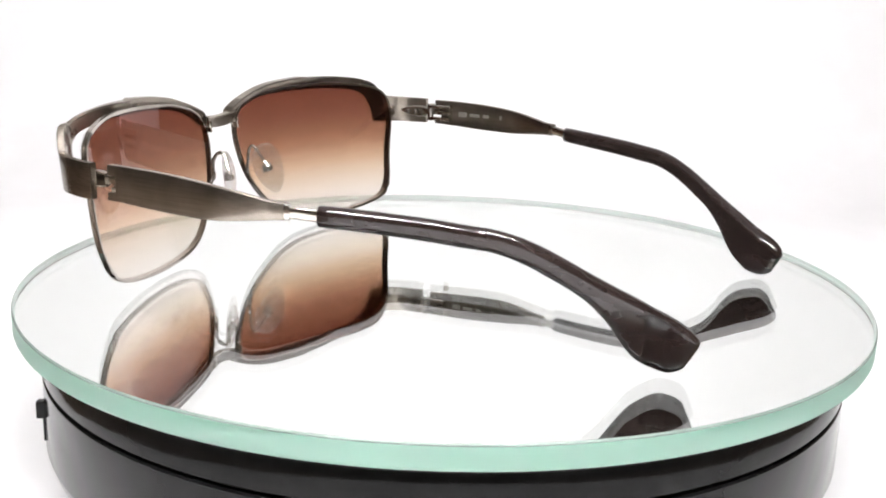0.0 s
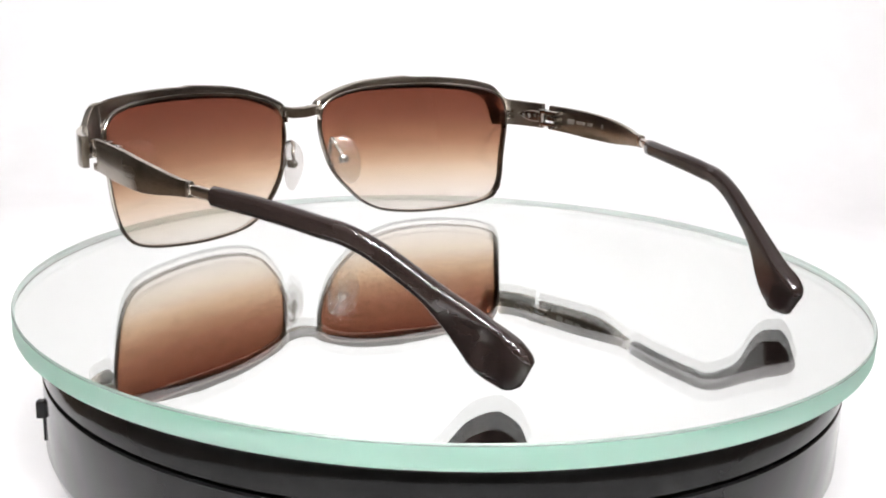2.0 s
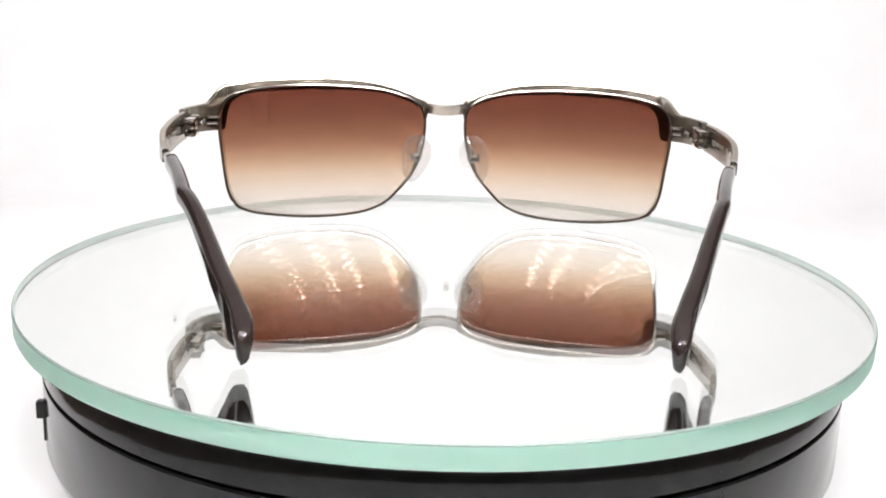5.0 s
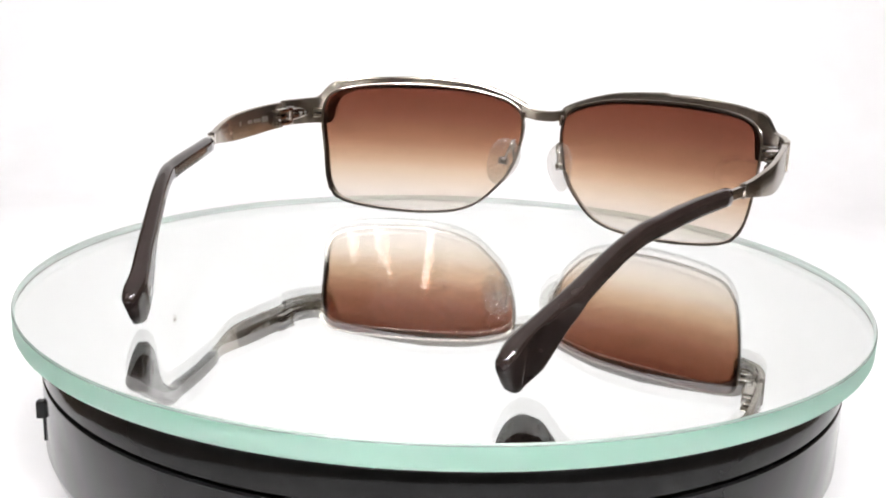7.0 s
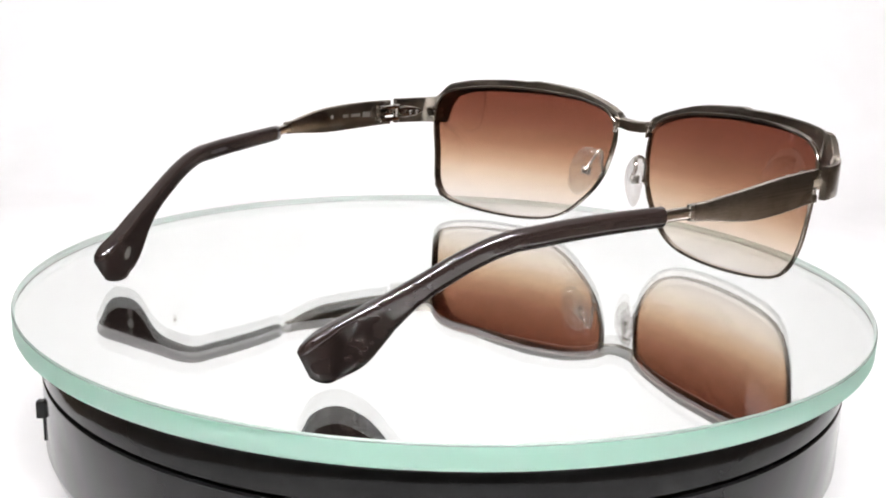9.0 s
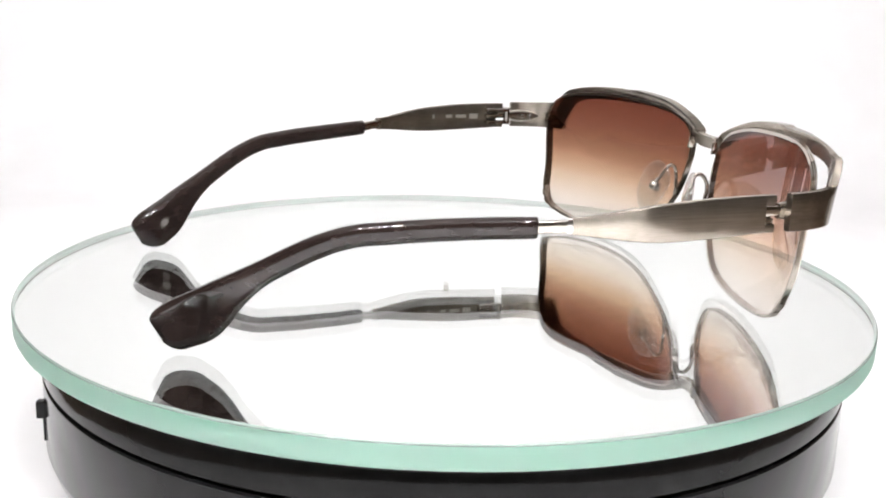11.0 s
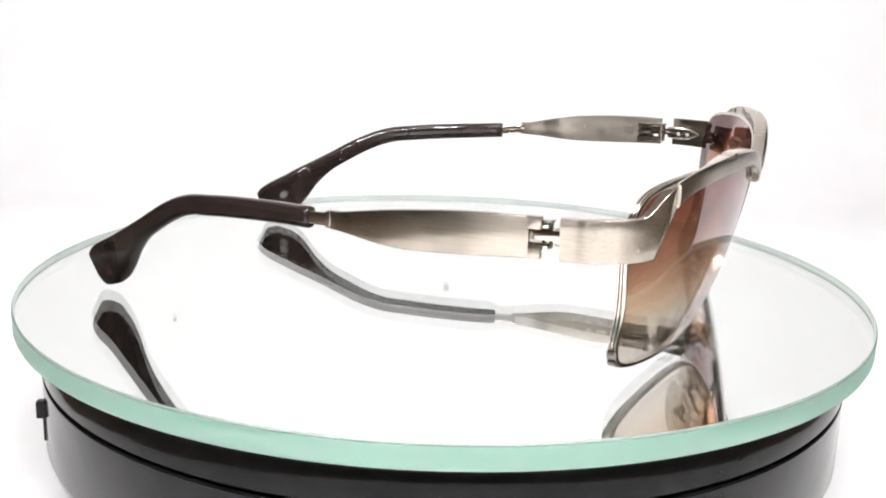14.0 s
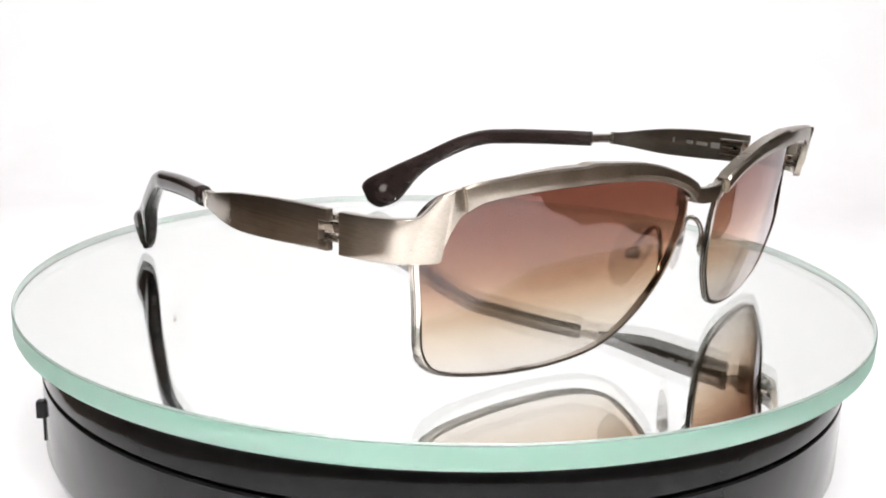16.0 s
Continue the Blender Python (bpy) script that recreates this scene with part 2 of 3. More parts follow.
def stain(x, y, z, nx, ny, nz, r):
    """A small grey spot dried onto the paper: a thin uneven blister."""
    n = Vector((nx, ny, nz)).normalized()
    q = n.to_track_quat("Z", "Y")
    bm = bmesh.new()
    bmesh.ops.create_uvsphere(bm, u_segments=18, v_segments=8, radius=1)
    for v in bm.verts:
        a = math.atan2(v.co.y, v.co.x)
        k = r * (1 + 0.14 * math.sin(3 * a + 1) + 0.08 * math.sin(5 * a))
        v.co = Vector((x, y, z)) + q @ Vector((v.co.x * k, v.co.y * k, v.co.z * 0.0006))
    return tagged(part("stain", bm, SPOT), "small grey spot dried onto the white paper", "stain", "spots on the backdrop")


stain(-0.1552, 0.3986, 0.1404, 0, -1, 0, 0.0013)
stain(0.0128, 0.3986, 0.1163, 0, -1, 0, 0.0018)
# out of view: board and posts added to mount the strips and bounce light
slab("reflector_panel", (-0.40, -0.53, 0.416), (0.40, 0.445, 0.428), PANEL, "unseen white reflector board added to hold the LED strips and lighten reflections", "reflector", 1.0)
for sx in (-0.39, 0.39):
    slab("reflector_post", (sx - 0.006, 0.428, FLOOR_Z - 0.004), (sx + 0.006, 0.44, 0.416), PANEL, "unseen slim white post added to carry the reflector board", "post", 1.0)


def led_strip():
    ob = tagged(new("led_strip"), "slim white strip of small bright LEDs under the reflector", "light", "LED strips under the reflector")
    part("housing", box(bmesh.new(), (-5, -82, -4), (5, 82, 0), 0.5), PANEL, ob, smooth=False)
    bead = None
    for k in range(13):
        if bead is None:
            bm = bmesh.new()
            bmesh.ops.create_uvsphere(bm, u_segments=10, v_segments=6, radius=2.75 * MM)
            bead = part("bead", bm, LED, ob, "glowing white LED")
            b = bead
        else:
            b = new("bead", bead.data)
            b.parent = ob
        b.location = (0, (-72 + 12 * k) * MM, -4.8 * MM)
    return ob


strip = led_strip()
STRIP_X = [-0.194, -0.154, -0.135, -0.092, -0.070, 0.020, 0.063, 0.084, 0.122, 0.145, 0.180]
STRIP_TURN = [-10, -7, -5, -2, 0, -6, -5, -3, -1, 2, 6]
strip.matrix_basis = pose(STRIP_X[0], -0.295, 0.416, 0, 0, STRIP_TURN[0])
for x, a in list(zip(STRIP_X, STRIP_TURN))[1:]:
    copy_thing(strip, pose(x, -0.295, 0.416, 0, 0, a))

# ---- turntable: still drum, turning mirror-backed glass disc ----
DRUM_R = 95.0
turntable = tagged(new("turntable"), "glossy black plastic motorised turntable base on the white backdrop", "turntable")
part("drum", turned(bmesh.new(), [(0.1, -5.6), (91, -5.6), (DRUM_R - 0.6, -5.8), (DRUM_R, -6.6), (DRUM_R, -14.75), (DRUM_R - 0.4, -15.1)]), BLACK, turntable)
part("groove", turned(bmesh.new(), [(0.1, -15.05), (DRUM_R - 1.6, -15.1), (DRUM_R - 1.6, -16.0), (0.1, -16.05)]), GROOVE, turntable, "narrow gap round the drum, its shade put in as matt black")
part("lower_drum", turned(bmesh.new(), [(0.1, -15.85), (DRUM_R - 0.4, -15.85), (DRUM_R, -16.2), (DRUM_R, -32.5), (DRUM_R - 1, -35.6), (DRUM_R - 3.4, -37.8), (DRUM_R - 7, -38.6), (0.1, -38.6)]), BLACK, turntable)
for a in (40, 130, 220, 310):
    ca, sa = math.cos(radians(a)), math.sin(radians(a))
    part("rubber_foot", rod(bmesh.new(), (76 * ca, 76 * sa, -42), (76 * ca, 76 * sa, -38.4), 8, 24, 0.5), GROOVE, turntable)
switch = part("switch", box(bmesh.new(), (-90.9, -33.4, -25.9), (-86, -31.0, -21.9), 0.35), BLACK, turntable, "small black switch standing out from the drum")
part("switch_plate", box(bmesh.new(), (-89.5, -33.2, -31.2), (-86.5, -31.4, -25.8), 0.2), BLACK, turntable)


def glass_disc():
    disc = tagged(new("glass_disc"), "round clear glass mirror disc with pale green edge", "glass disc")
    n = 256
    bm = bmesh.new()
    ring = [bm.verts.new((0.1002 * math.cos(2 * math.pi * k / n), 0.1002 * math.sin(2 * math.pi * k / n), 0)) for k in range(n)]
    bm.faces.new(ring)
    part("glass_plate", bm, CLEAR, disc, "clear glass plate", smooth=False)
    bm = bmesh.new()
    prof = [(100.2, 0), (100.42, -0.25), (100.5, -0.55), (100.5, -4.5), (100.25, -5.0), (99.8, -5.2)]
    rings(bm, [[(r * math.cos(2 * math.pi * k / n), r * math.sin(2 * math.pi * k / n), z) for k in range(n)] for r, z in prof], caps=False)
    for f in bm.faces:
        f.material_index = 1 if min(v.co.z for v in f.verts) > -0.0006 else 0
    part("edge", bm, [EDGE, CHAMFER], disc, "pale green polished glass edge", sharp=25)
    bm = turned(bmesh.new(), [(0.05, -5.2), (99.8, -5.2), (99.8, -5.55), (0.05, -5.55)], n)
    for f in bm.faces:
        f.material_index = 0 if min(v.co.z for v in f.verts) > -0.00521 else 1
    part("silver_backing", bm, [SILVER, BLACK], disc, "mirror silvering under the glass, painted black behind", sharp=25)
    return disc


disc = glass_disc()

# ---- sunglasses, in millimetres about their midline: x to the wearer's right, y forward, z up ----
sunglasses = tagged(new("sunglasses"), "pewter metal sunglasses with gradient brown lenses, open on the glass disc", "sunglasses")


def front(x, z):
    """The wrap of the front: how far forward it lies."""
    return 69.5 - 0.0032 * x * x + (z - 32) * 0.22 + 0.003 * (324 - (z - 20) ** 2)


def rise(v, a, b):
    f = min(max((v - a) / (b - a), 0), 1)
    return f * f * (3 - 2 * f)


def glazed(x, z):
    """The lens falls back behind the brow at its upper outer corner."""
    return front(x, z) - 1.9 * rise(x, 44, 63) * rise(z, 12, 30)


def face(x, z):
    """The same for the brow bars, which wrap less."""
    return front(x, z) + 0.0003 * x * x


OUTLINE = [(10.5, 35.1), (15.7, 36.8), (21.8, 37.9), (31.7, 38.6), (41.5, 38.8), (50.5, 38.4), (57.4, 37.5), (61.8, 36.0), (64.2, 33.0),
           (64.5, 27.7), (63.7, 20.0), (62.7, 12.8), (61.4, 8.6), (58.6, 5.2), (53.5, 3.5), (45.6, 2.4), (37.5, 2.0), (30.0, 2.3), (23.2, 3.4),
           (17.8, 5.8), (13.5, 9.8), (10.2, 13.9), (8.0, 18.5), (6.8, 24.0), (6.5, 28.5), (7.4, 32.3)]
SHAPE = loop_curve(OUTLINE, 5)
MID = np.array((37.0, 20.0))


def grown(by):
    """The lens outline moved outwards by so many millimetres."""
    n = len(SHAPE)
    out = []
    for i in range(n):
        t = SHAPE[(i + 1) % n] - SHAPE[i - 1]
        t = t / np.linalg.norm(t)
        out.append(SHAPE[i] + by * np.array((-t[1], t[0])))
    return out


def put(s, x, y, z):
    """A point on the right (s = 1) or the left side; the two temples are splayed a little differently."""
    if s > 0:
        off = np.interp(y, [-72, -56, -42, -30, -5, 20], [-1.1, -0.3, 0.0, -0.25, -0.3, 0.0])
    else:
        off = np.interp(y, [-72, -58, -33, -5, 20, 46, 58], [0.2, 1.3, 2.1, 1.2, 0.6, 0.5, 0.0])
    return (s * (x + off), y, z)


def side_box(bm, s, lo, hi, bevel):
    a, b = put(s, *lo), put(s, hi[0], lo[1], hi[2])
    x0, x1 = sorted((a[0], b[0]))
    return box(bm, (x0, lo[1], lo[2]), (x1, hi[1], hi[2]), bevel)


def lens(s):
    bm = bmesh.new()
    n = len(SHAPE)
    edge = grown(0.35)
    levels = [k / 22 for k in range(23)]
    sides = []
    for dy in (0.75, -0.75):
        sides.append([[bm.verts.new(Vector(put(s, *(lambda q: (q[0], glazed(q[0], q[1]) + dy, q[1]))(MID + (edge[i] - MID) * u))) * MM) for i in range(n)] for u in levels[1:]])
        c = bm.verts.new(Vector(put(s, MID[0], glazed(*MID) + dy, MID[1])) * MM)
        sides[-1].insert(0, c)
    for sd in sides:
        for i in range(n):
            bm.faces.new((sd[0], sd[1][i], sd[1][(i + 1) % n]))
        for a, b in zip(sd[1:], sd[2:]):
            for i in range(n):
                bm.faces.new((a[i], a[(i + 1) % n], b[(i + 1) % n], b[i]))
    for i in range(n):
        a, b = sides[0][-1], sides[1][-1]
        bm.faces.new((a[i], a[(i + 1) % n], b[(i + 1) % n], b[i]))
    return part("lens", bm, LENS, sunglasses, "brown lens fading to clear at the bottom", sharp=50)


def rim(s):
    """The wire round the lens: a flat band, grooved along its outer face."""
    prof = [(0.05, 0.95), (0.3, 1.1), (0.72, 1.0), (0.88, 0.75), (0.84, 0.5), (0.6, 0.4), (0.6, 0.3), (0.86, 0.2), (0.86, -0.2), (0.6, -0.3), (0.6, -0.4), (0.86, -0.5), (0.86, -0.85), (0.7, -1.05), (0.15, -1.05)]
    def deep(x, dy):
        return 0.72 + ((0.3 if s < 0 else 0.1) if dy > 0 else 0.0) * rise(x, 46, 61)      # a deeper band beside the temples
    cols = [[put(s, q[0], glazed(q[0], q[1]) + dy * deep(q[0], dy), q[1]) for q in grown(by)] for by, dy in prof]
    loops = [[cols[j][i] for j in range(len(prof))] for i in range(len(SHAPE))]
    ring = part("rim", rings(bmesh.new(), loops, closed=True), POLISHED, sunglasses)
    # the split block at the lower outer corner, where a screw closes the rim
    n = len(SHAPE)
    span = [i for i in range(n) if 57.8 < SHAPE[i][0] < 62.0 and SHAPE[i][1] < 9.0]
    depth, fore = 0.8, 1.15 if s < 0 else 0.95
    for run in (span[:len(span) // 2], span[len(span) // 2:]):
        block = []
        for i in run:
            block.append([put(s, *(lambda q: (q[0], glazed(q[0], q[1]) + dy, q[1]))(grown(by)[i])) for by, dy in ((0.62, fore), (0.95, fore - 0.1), (1.0, fore - 0.3), (1.0, -depth + 0.2), (0.95, -depth), (0.62, -depth))])
        part("rim_lock", rings(bmesh.new(), block), POLISHED, ring, "bright split closing block")
    return ring


BROW_TOP = curve([(5.6, 34.6), (9.8, 36.6), (16.0, 38.7), (22.0, 40.1), (30.0, 40.9), (37.9, 41.3), (46.0, 41.2), (54.0, 40.6), (58.6, 40.0), (61.6, 39.4)], 5)
BROW_LOW = curve([(6.15, 31.6), (9.8, 34.0), (15.9, 36.2), (22.0, 37.2), (30.0, 37.7), (37.9, 37.8), (46.0, 37.6), (53.5, 37.0), (58.0, 36.3), (60.8, 35.0)], 5)


def brow(s):
    loops = []
    for (xt, zt), (xl, zl) in zip(BROW_TOP, BROW_LOW):
        up = 0.4 if 6 < xt < 37.9 else 0.0
        yt, yl = face(xt, zt), face(xl, zl)
        f = min(max((xt - 38) / 18, 0), 1)
        back = 2.0 * f * f * (3 - 2 * f)     # the bar thins and stands off the rim towards the corner
        if s < 0:
            xt, xl = xt + 0.7 * rise(xt, 48, 60), xl + 0.7 * rise(xl, 48, 60)
        loops.append([put(s, *p) for p in ((xl, yl + 1.0 + 0.4 * back, zl), (xl, yl + 2.2, zl), (xl * 0.98 + xt * 0.02, yl + 2.5, zl + 0.25), (xl * 0.58 + xt * 0.42, yl * 0.58 + yt * 0.42 + 2.6, zl * 0.58 + zt * 0.42),
                                           (xt, yt + 2.42, zt - 0.35 + up), (xt, yt + 1.9, zt + up), (xt, yt - 0.5 + back, zt + up), (xt, yt - 0.7 + back, zt - 0.4 + up),
                                           (xt, yt - 0.6 + back, zt - 0.8))])
    return part("brow_bar", rings(bmesh.new(), loops), BRUSHED, sunglasses, "brushed pewter bar over the lens", sharp=12)


# stations of the corner plate: x, y, lean of the face, top, bottom
CORNER = [(60.2, 61.7, 0.0, 39.35, 35.4), (61.6, 60.9, 0.08, 39.2, 34.2), (62.7, 60.2, 0.14, 39.1, 32.0), (63.2, 59.8, 0.18, 38.95, 29.6), (63.4, 59.6, 0.2, 38.9, 27.6), (63.7, 59.45, 0.2, 38.8, 26.6),
          (64.4, 59.15, 0.2, 38.5, 26.4), (65.6, 58.5, 0.19, 37.5, 26.4), (66.8, 57.7, 0.17, 35.7, 26.4), (67.8, 56.8, 0.14, 34.4, 26.4), (69.0, 55.3, 0.09, 34.1, 26.4), (70.2, 53.1, 0.04, 34.0, 26.4),
          (71.2, 50.2, 0.0, 33.9, 26.4), (71.9, 47.2, 0.0, 33.9, 26.4), (72.2, 44.2, 0.0, 33.85, 26.4)]


def end_piece(s):
    """The broad plate that wraps from the front, beside the lens, round to the hinge."""
    path = curve(CORNER, 4)
    wide = 0.0 if s > 0 else 1.1
    loops = []
    for i, (x, y, lean, zt, zl) in enumerate(path):
        t = path[min(i + 1, len(path) - 1)][:2] - path[max(i - 1, 0)][:2]
        t = t / np.linalg.norm(t)
        out = np.array((-t[1], t[0]))
        ring = []
        for a, u in section(0.8 * min(1, 0.3 + 0.07 * i), (zt - zl) / 2, 0.2, 4, 3):
            z = (zt + zl) / 2 + u
            ring.append(put(s, x + wide + out[0] * a, y + out[1] * a + lean * (z - 31), z))
        loops.append(ring)
    return part("end_piece", rings(bmesh.new(), loops), BRUSHED, sunglasses, "broad pewter corner plate", sharp=24)


def hinge(s):
    bm = bmesh.new()
    for lo, hi in (((69.6, 38.6, 29.4), (71.4, 45.6, 31.2)), ((64.6, 53.6, 28.4), (68.6, 57.0, 29.5)), ((64.6, 53.6, 30.2), (68.6, 57.0, 31.3))):
        side_box(bm, s, lo, hi, 0.3)
    h = part("hinge", bm, POLISHED, sunglasses, "small polished spring hinge")
    # the almond-shaped spring housing inside the corner plate, and the knuckles inside the temple
    run = curve([(69.2, 51.8, 0.25, 0.3), (69.5, 50.6, 0.9, 0.5), (69.9, 48.9, 1.45, 0.75), (70.2, 46.9, 1.75, 0.85), (70.4, 44.6, 1.75, 0.9), (70.5, 43.0, 1.5, 0.8)], 4)
    loops = [[put(s, x + u, y, 30.1 + v) for u, v in section(t, half, 0.8 * min(t, half), 5)] for x, y, half, t in run]
    part("spring_housing", rings(bmesh.new(), loops), POLISHED, h, "bright almond-shaped spring housing")
    for z in (27.7, 29.55, 31.4):
        part("knuckle", side_box(bmesh.new(), s, (68.2, 34.6, z), (71.0, 41.9 if z != 29.55 else 38.4, z + 1.15), 0.35), POLISHED, h)
    part("pin", rod(bmesh.new(), put(s, 69.2, 41.4, 27.6), put(s, 69.2, 41.4, 32.4), 1.0, 16, 0.2), STEEL, h)
    part("screw", rod(bmesh.new(), put(s, 69.2, 41.4, 32.3), put(s, 69.2, 41.4, 32.8), 1.25, 16, 0.15), STEEL, h)
    for y in (46.3, 48.8):
        part("rivet", rod(bmesh.new(), put(s, 67.7, y, 30.1), put(s, 68.5, y, 30.1), 0.6, 12, 0.15), STEEL, h)
    return h


TEMPLE = [(72.1, 38.8, 33.75, 26.4), (72.4, 33, 33.7, 26.1), (72.5, 25, 33.4, 25.7), (72.3, 17, 32.7, 25.5), (71.6, 12, 32.0, 25.7), (70.4, 7, 31.1, 26.2), (69.1, 3, 30.3, 26.6), (68.1, 0, 30.1, 26.7)]


def temple(s):
    bm = bmesh.new()
    rows = curve(TEMPLE, 5)
    loops = []
    for i, (x, y, zt, zl) in enumerate(rows):
        a = rows[max(i - 1, 0)]
        b = rows[min(i + 1, len(rows) - 1)]
        t = np.array((b[0] - a[0], b[1] - a[1]))
        t = t / np.linalg.norm(t)
        out = np.array((-t[1], t[0]))
        loops.append([put(s, x + out[0] * u, y + out[1] * u, (zt + zl) / 2 + v) for u, v in section(0.75, (zt - zl) / 2, 0.35)])
    rings(bm, loops)
    for zl, zh in ((31.5, 33.73), (26.42, 28.1)):
        lo, hi = (71.36, 38.2, zl), (72.83, 41.0, zh)
        side_box(bm, s, lo, hi, 0.2)
    te = part("temple", bm, BRUSHED, sunglasses, "broad tapering temple in brushed pewter", sharp=24)
    stem = [np.array(q, float) for q in ((68.5, 0.9, 28.35), (67.4, -1.6, 28.2), (66.3, -4.2, 27.9), (65.0, -7.4, 27.4))]
    bm = bmesh.new()
    loops = []
    for q in stem:
        loops.append([put(s, q[0] + u * 0.92, q[1] - u * 0.38, q[2] + v) for u, v in section(0.7, 1.25, 0.45)])
    part("stem", rings(bm, loops), POLISHED, te, "slim polished neck")
    bm = bmesh.new()
    loops = [[put(s, 68.45 - 0.33 * d + u * 0.92, 0.75 - d - u * 0.38, 28.4 + v) for u, v in section(0.9, 1.62, 0.4)] for d in (0, 0.9)]
    part("collar", rings(bm, loops), STEEL, te, "bright collar")
    # faint print on the inner face
    for y, ln, h in ((31.5, 2.6, 1.5), (27.4, 3.2, 0.9), (23.6, 1.8, 0.9), (18.6, 0.6, 1.2)):
        bm = bmesh.new()
        lo, hi = (71.45, y - ln / 2, 29.9 - h / 2), (71.75, y + ln / 2, 29.9 + h / 2)
        side_box(bm, s, lo, hi, 0)
        part("print", bm, PRINT, te, "pale print bar", smooth=False)
    return te


def sleeve(s):
    """The dark end of the temple: straight, bent down behind the ear, flaring to a paddle with a scooped outer face."""
    loops = []
    head = curve([(65.6, -5.2, 29.8, 25.6), (62.0, -15.5, 29.3, 25.0), (58.75, -26, 28.6, 24.2), (56.75, -32.5, 27.9, 23.5)], 5)
    for x, y, zt, zl in head[:-1]:
        loops.append([put(s, x + u * 0.94, y - u * 0.34, (zt + zl) / 2 + v) for u, v in section(1.6, (zt - zl) / 2, 1.5, 6, 4)])
    first = [put(s, 65.72 + u * 0.82, -4.95 - u * 0.28, 27.7 + v * 0.85) for u, v in section(1.6, 2.1, 1.5, 6, 4)]
    loops.insert(0, first)
    go = np.array((-0.406, -0.914))          # heading of the bent part on the disc
    side = np.array((0.914, -0.406))
    base = np.array((55.1, -36.6))
    run = curve([(-3.4, 27.85, 4.35, 1.6, 0.06), (0, 27.4, 4.35, 1.6, 0.15), (4, 26.4, 4.4, 1.6, 0.28), (8, 24.9, 4.5, 1.6, 0.37), (12, 23.0, 4.6, 1.65, 0.42), (19, 19.2, 4.9, 1.75, 0.42), (24, 16.6, 6.5, 1.85, 0.42),
                 (27.5, 14.8, 8.5, 2.0, 0.42), (30.5, 13.1, 10.0, 2.1, 0.42), (33, 11.8, 10.5, 2.15, 0.42), (35.5, 10.4, 10.2, 2.15, 0.42), (37.2, 9.2, 9.4, 2.1, 0.42), (38.4, 8.1, 7.7, 1.9, 0.42), (39.0, 7.1, 5.6, 1.3, 0.42)], 8)
    for u0, zt, w, thick, slant in run[1:]:
        u0 += (0.8 if s > 0 else 0.0) * min(max((u0 - 28) / 8, 0), 1)
        # the outer face has an upright hollow, then curls outwards into a lip; the inner face follows late
        inner = 1.1 / (1 + math.exp(-(u0 - 37.0) * 1.3))
        ring = []
        cs = math.sqrt(1 - slant * slant)
        for a, v in section(thick, w / 2, min(0.94 * thick, 0.48 * w, 1.5), 6, 4):
            d = w / 2 - v
            f = min(max(a / thick + 0.35, 0), 1)
            k = f * f * (3 - 2 * f)
            along = u0 - d * slant
            hollow = -1.25 * max(0.0, 1 - ((along - 31.0) / 2.7) ** 2)
            lip = 0.9 / (1 + math.exp(-(along - 35.0) * 1.1))
            bend = inner + (hollow * rise(d, 0.4, 3.0) + lip - inner) * k
            # the paddle thins to its foot, and the foot's end turns inwards
            lean = d / w * (0.3 * rise(u0, 26, 34) - 1.7 * k * rise(u0, 21, 31))
            q = base + go * (u0 - d * slant) + side * (a + bend + lean)
            ring.append(put(s, q[0], q[1], zt - d * cs))
        loops.append(ring)
    ob = part("temple_tip", rings(bmesh.new(), loops), ACETATE, sunglasses, "glossy dark brown sleeve flaring to a paddle", sharp=100)
    if s > 0:
        return ob
    # a pale burst mark on the inner face
    bm = bmesh.new()
    u0, zc = 31.2, 7.3
    ring0, ring1 = [], []
    for k in range(20):
        r = 1.5 if k % 2 else 0.75
        a = math.pi * k / 10
        du, dz = r * math.cos(a), r * math.sin(a)
        for ring, depth in ((ring0, -1.4), (ring1, -2.1)):
            q = base + go * (u0 + du) + side * depth
            ring.append(put(s, q[0], q[1], zc + dz - 0.3 * du))
    part("mark", rings(bm, [ring0, ring1]), MARK, ob, "pale burst-shaped mark", smooth=False)
    return ob


def bridge():
    path = curve([(-6.6, 70.0, 33.0), (-4.6, 70.7, 32.5), (-2.4, 71.0, 32.1), (0, 71.1, 32.0), (2.4, 71.0, 32.1), (4.6, 70.7, 32.5), (6.6, 70.0, 33.0)], 4)
    prof = [(-1.1, -1.35), (0.75, -1.6), (1.25, -1.3), (1.45, 0.2), (1.2, 1.35), (0.8, 1.6), (-0.85, 1.5), (-1.1, 1.2)]
    bar = part("bridge", rings(bmesh.new(), [[(p[0], p[1] + u, p[2] + v) for u, v in prof] for p in path]), BRUSHED, sunglasses, "flat pewter bridge bar", sharp=24)
    # soldered lugs that run down the inner sides of the rims
    for sd in (1, -1):
        run = curve([(5.9, 68.9, 33.0), (5.75, 68.8, 32.0), (5.75, 68.7, 31.0), (5.85, 68.5, 30.0)], 4)
        loops = []
        for k, p in enumerate(run):
            w = 0.65 - 0.03 * k
            loops.append([(sd * (p[0] + a * w), p[1] + b, p[2]) for a, b in section(1.0, 0.9, 0.5, 4)])
        part("lug", rings(bmesh.new(), loops), POLISHED, bar, "polished soldered lug")


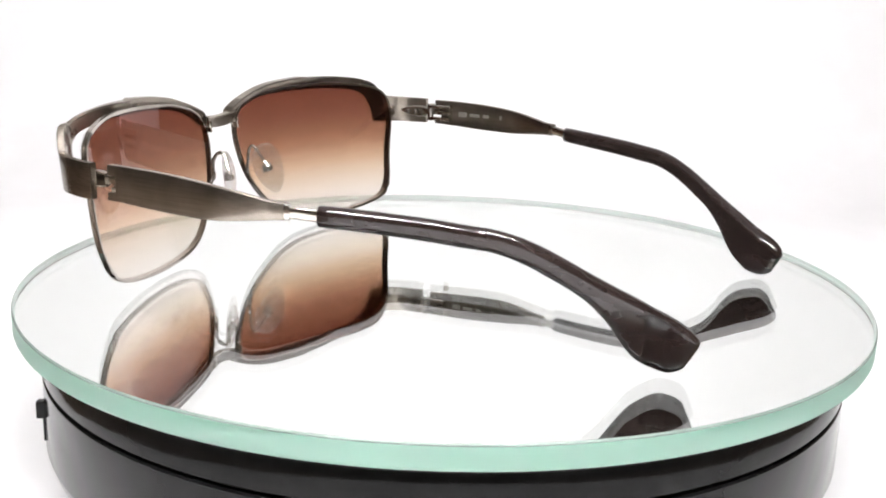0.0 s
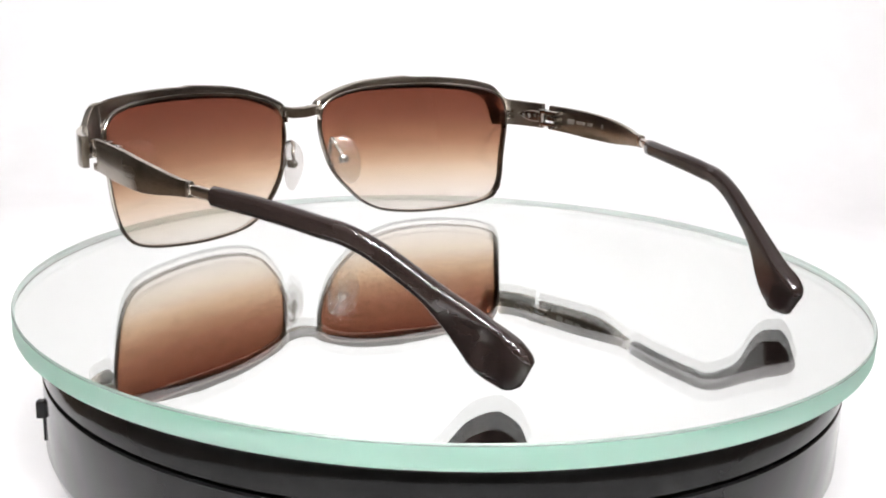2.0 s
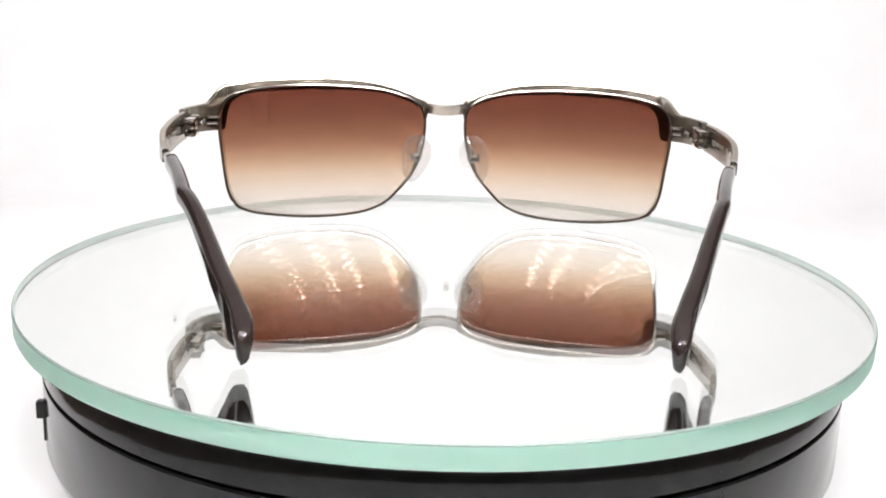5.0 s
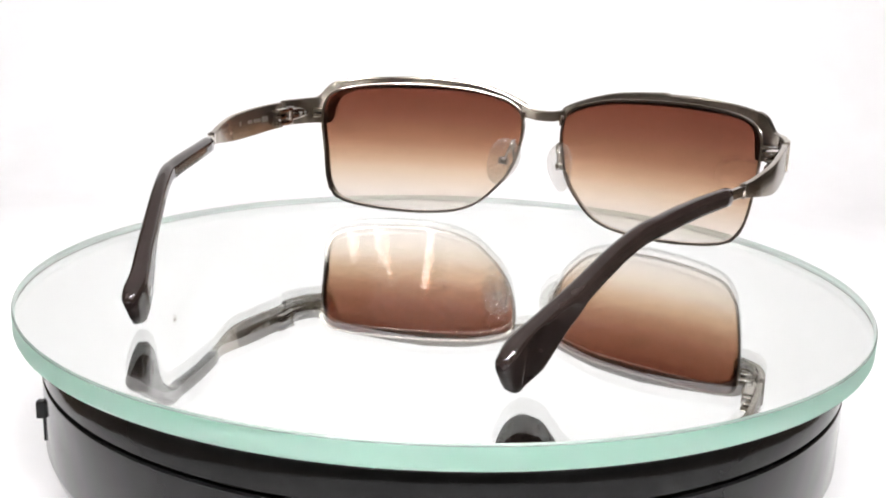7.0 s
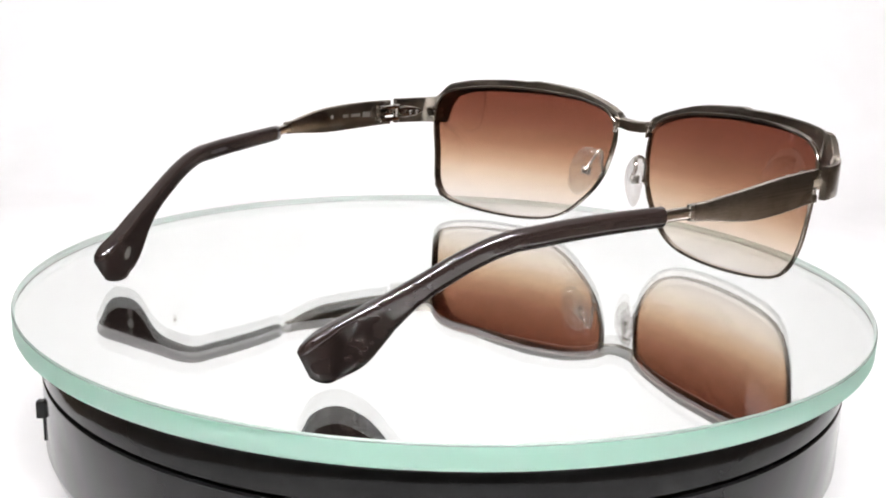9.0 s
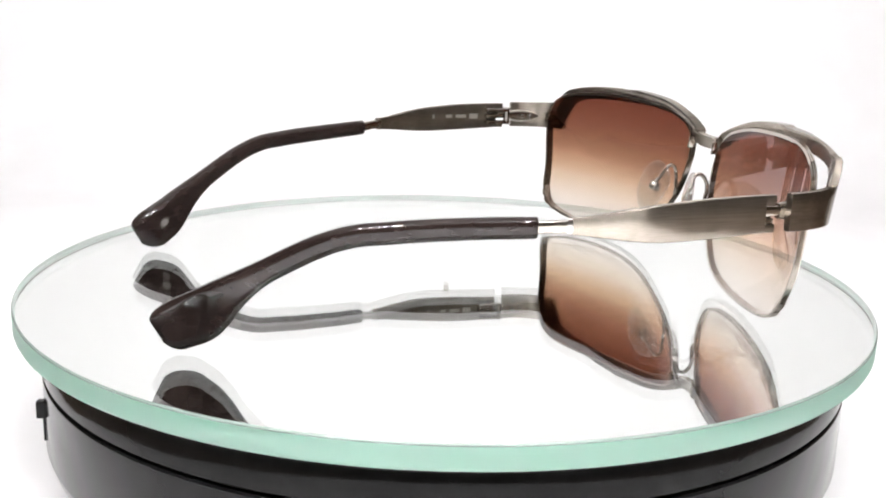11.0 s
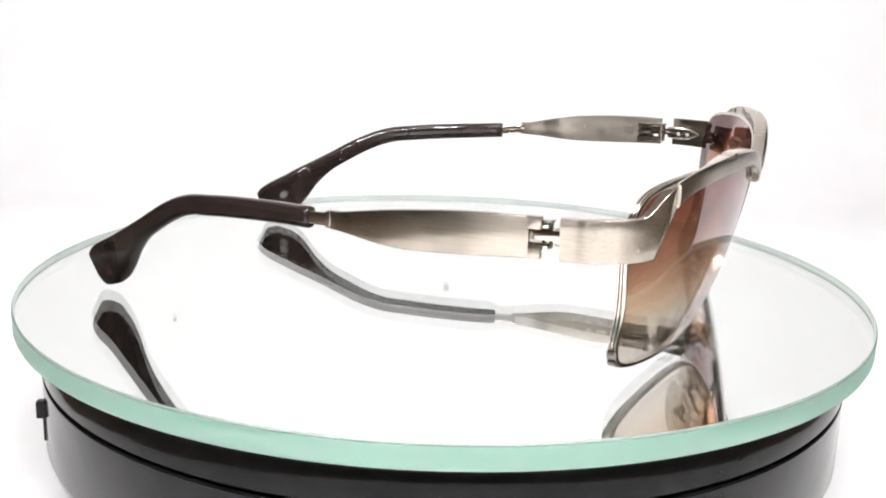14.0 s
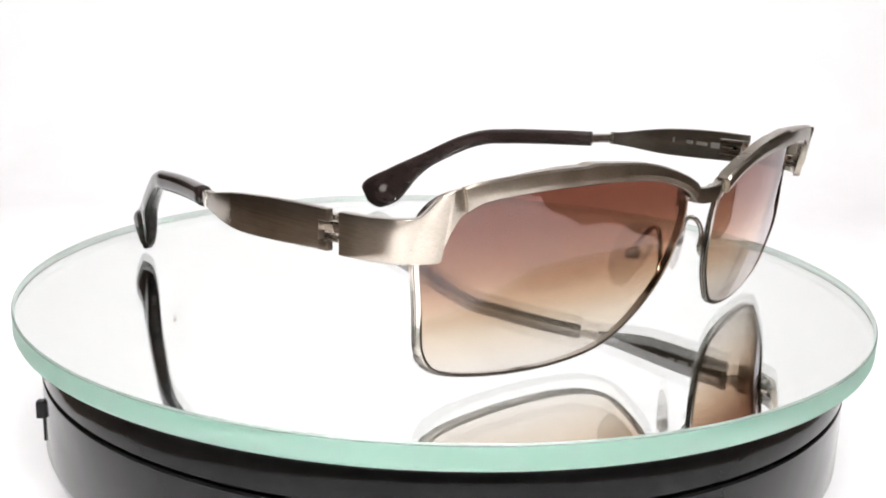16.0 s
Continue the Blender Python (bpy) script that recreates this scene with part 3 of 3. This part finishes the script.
def nose_pad(s):
    up = Vector((-1.8, 3.2, 14)).normalized()
    across = Vector((1.0, -0.42, 0.22))
    across = (across - up * across.dot(up)).normalized()
    nrm = up.cross(across)
    c = Vector((8.7, 60.2, 19.0))
    bm = bmesh.new()
    bmesh.ops.create_uvsphere(bm, u_segments=36, v_segments=20, radius=1)
    for v in bm.verts:
        x, y, z = v.co
        # full to the outside, cut straight towards the nose, narrow at the foot
        wide = 4.7 * (1 + 0.06 * z) if x > 0 else 4.4 * (1 + 0.42 * z)
        q = c + across * (x * wide + 0.5 * z * z) + up * (z * 7.1) + nrm * (y * 1.15 - 0.5 * x * x)
        v.co = Vector(put(s, *q)) * MM
    pad = part("nose_pad", bm, SILICONE, sunglasses, "clear silicone nose pad")
    k = c + nrm * 0.2 + up * 0.4
    # a metal core inside the pad, and the ball of the arm that holds it
    part("core", box_at(s, k, across, up, nrm, (1.5, 1.15, 0.45)), STEEL, pad, "bright metal core")
    part("stud", rod(bmesh.new(), put(s, *(k - nrm * 1.5)), put(s, *(k + nrm * 0.8)), 1.15, 16, 0.4), STEEL, pad)
    bm = bmesh.new()
    arm = curve([(9.3, 66.7, 14.8), (8.6, 66.6, 16.6), (7.3, 66.0, 18.6), (7.7, 66.1, 20.8), (7.7, 65.9, 23.0), (7.2, 65.0, 24.7), (6.8, 63.7, 25.1), (7.0, 62.4, 24.0), (7.8, 61.4, 21.9), tuple(k - nrm * 1.3)], 6)
    wire(bm, [put(s, *p) for p in arm], 0.5)
    part("pad_arm", bm, POLISHED, pad, "thin bent metal arm")


def box_at(s, c, ax, ay, az, half):
    """A bevelled block on three axes."""
    bm = box(bmesh.new(), [-h for h in half], half, 0.25)
    for v in bm.verts:
        q = c + (ax * v.co.x + ay * v.co.y + az * v.co.z) * 1000
        v.co = Vector(put(s, *q)) * MM
    return bm


for s in (1, -1):
    lens(s)
    rim(s)
    brow(s)
    end_piece(s)
    hinge(s)
    temple(s)
    sleeve(s)
    nose_pad(s)
bridge()


def motions():
    turn, ride = [], []
    for k in range(33):
        t = 0.5 * k
        a = SPIN * t
        turn.append((t, pose(0, 0, 0, 0, 0, a)))
        ride.append((t, pose(SHIFT * math.cos(radians(a + YAW)), SHIFT * math.sin(radians(a + YAW)), 0.0, 0, 0, a + YAW)))
    walk(disc, turn)
    walk(sunglasses, ride)


motions()
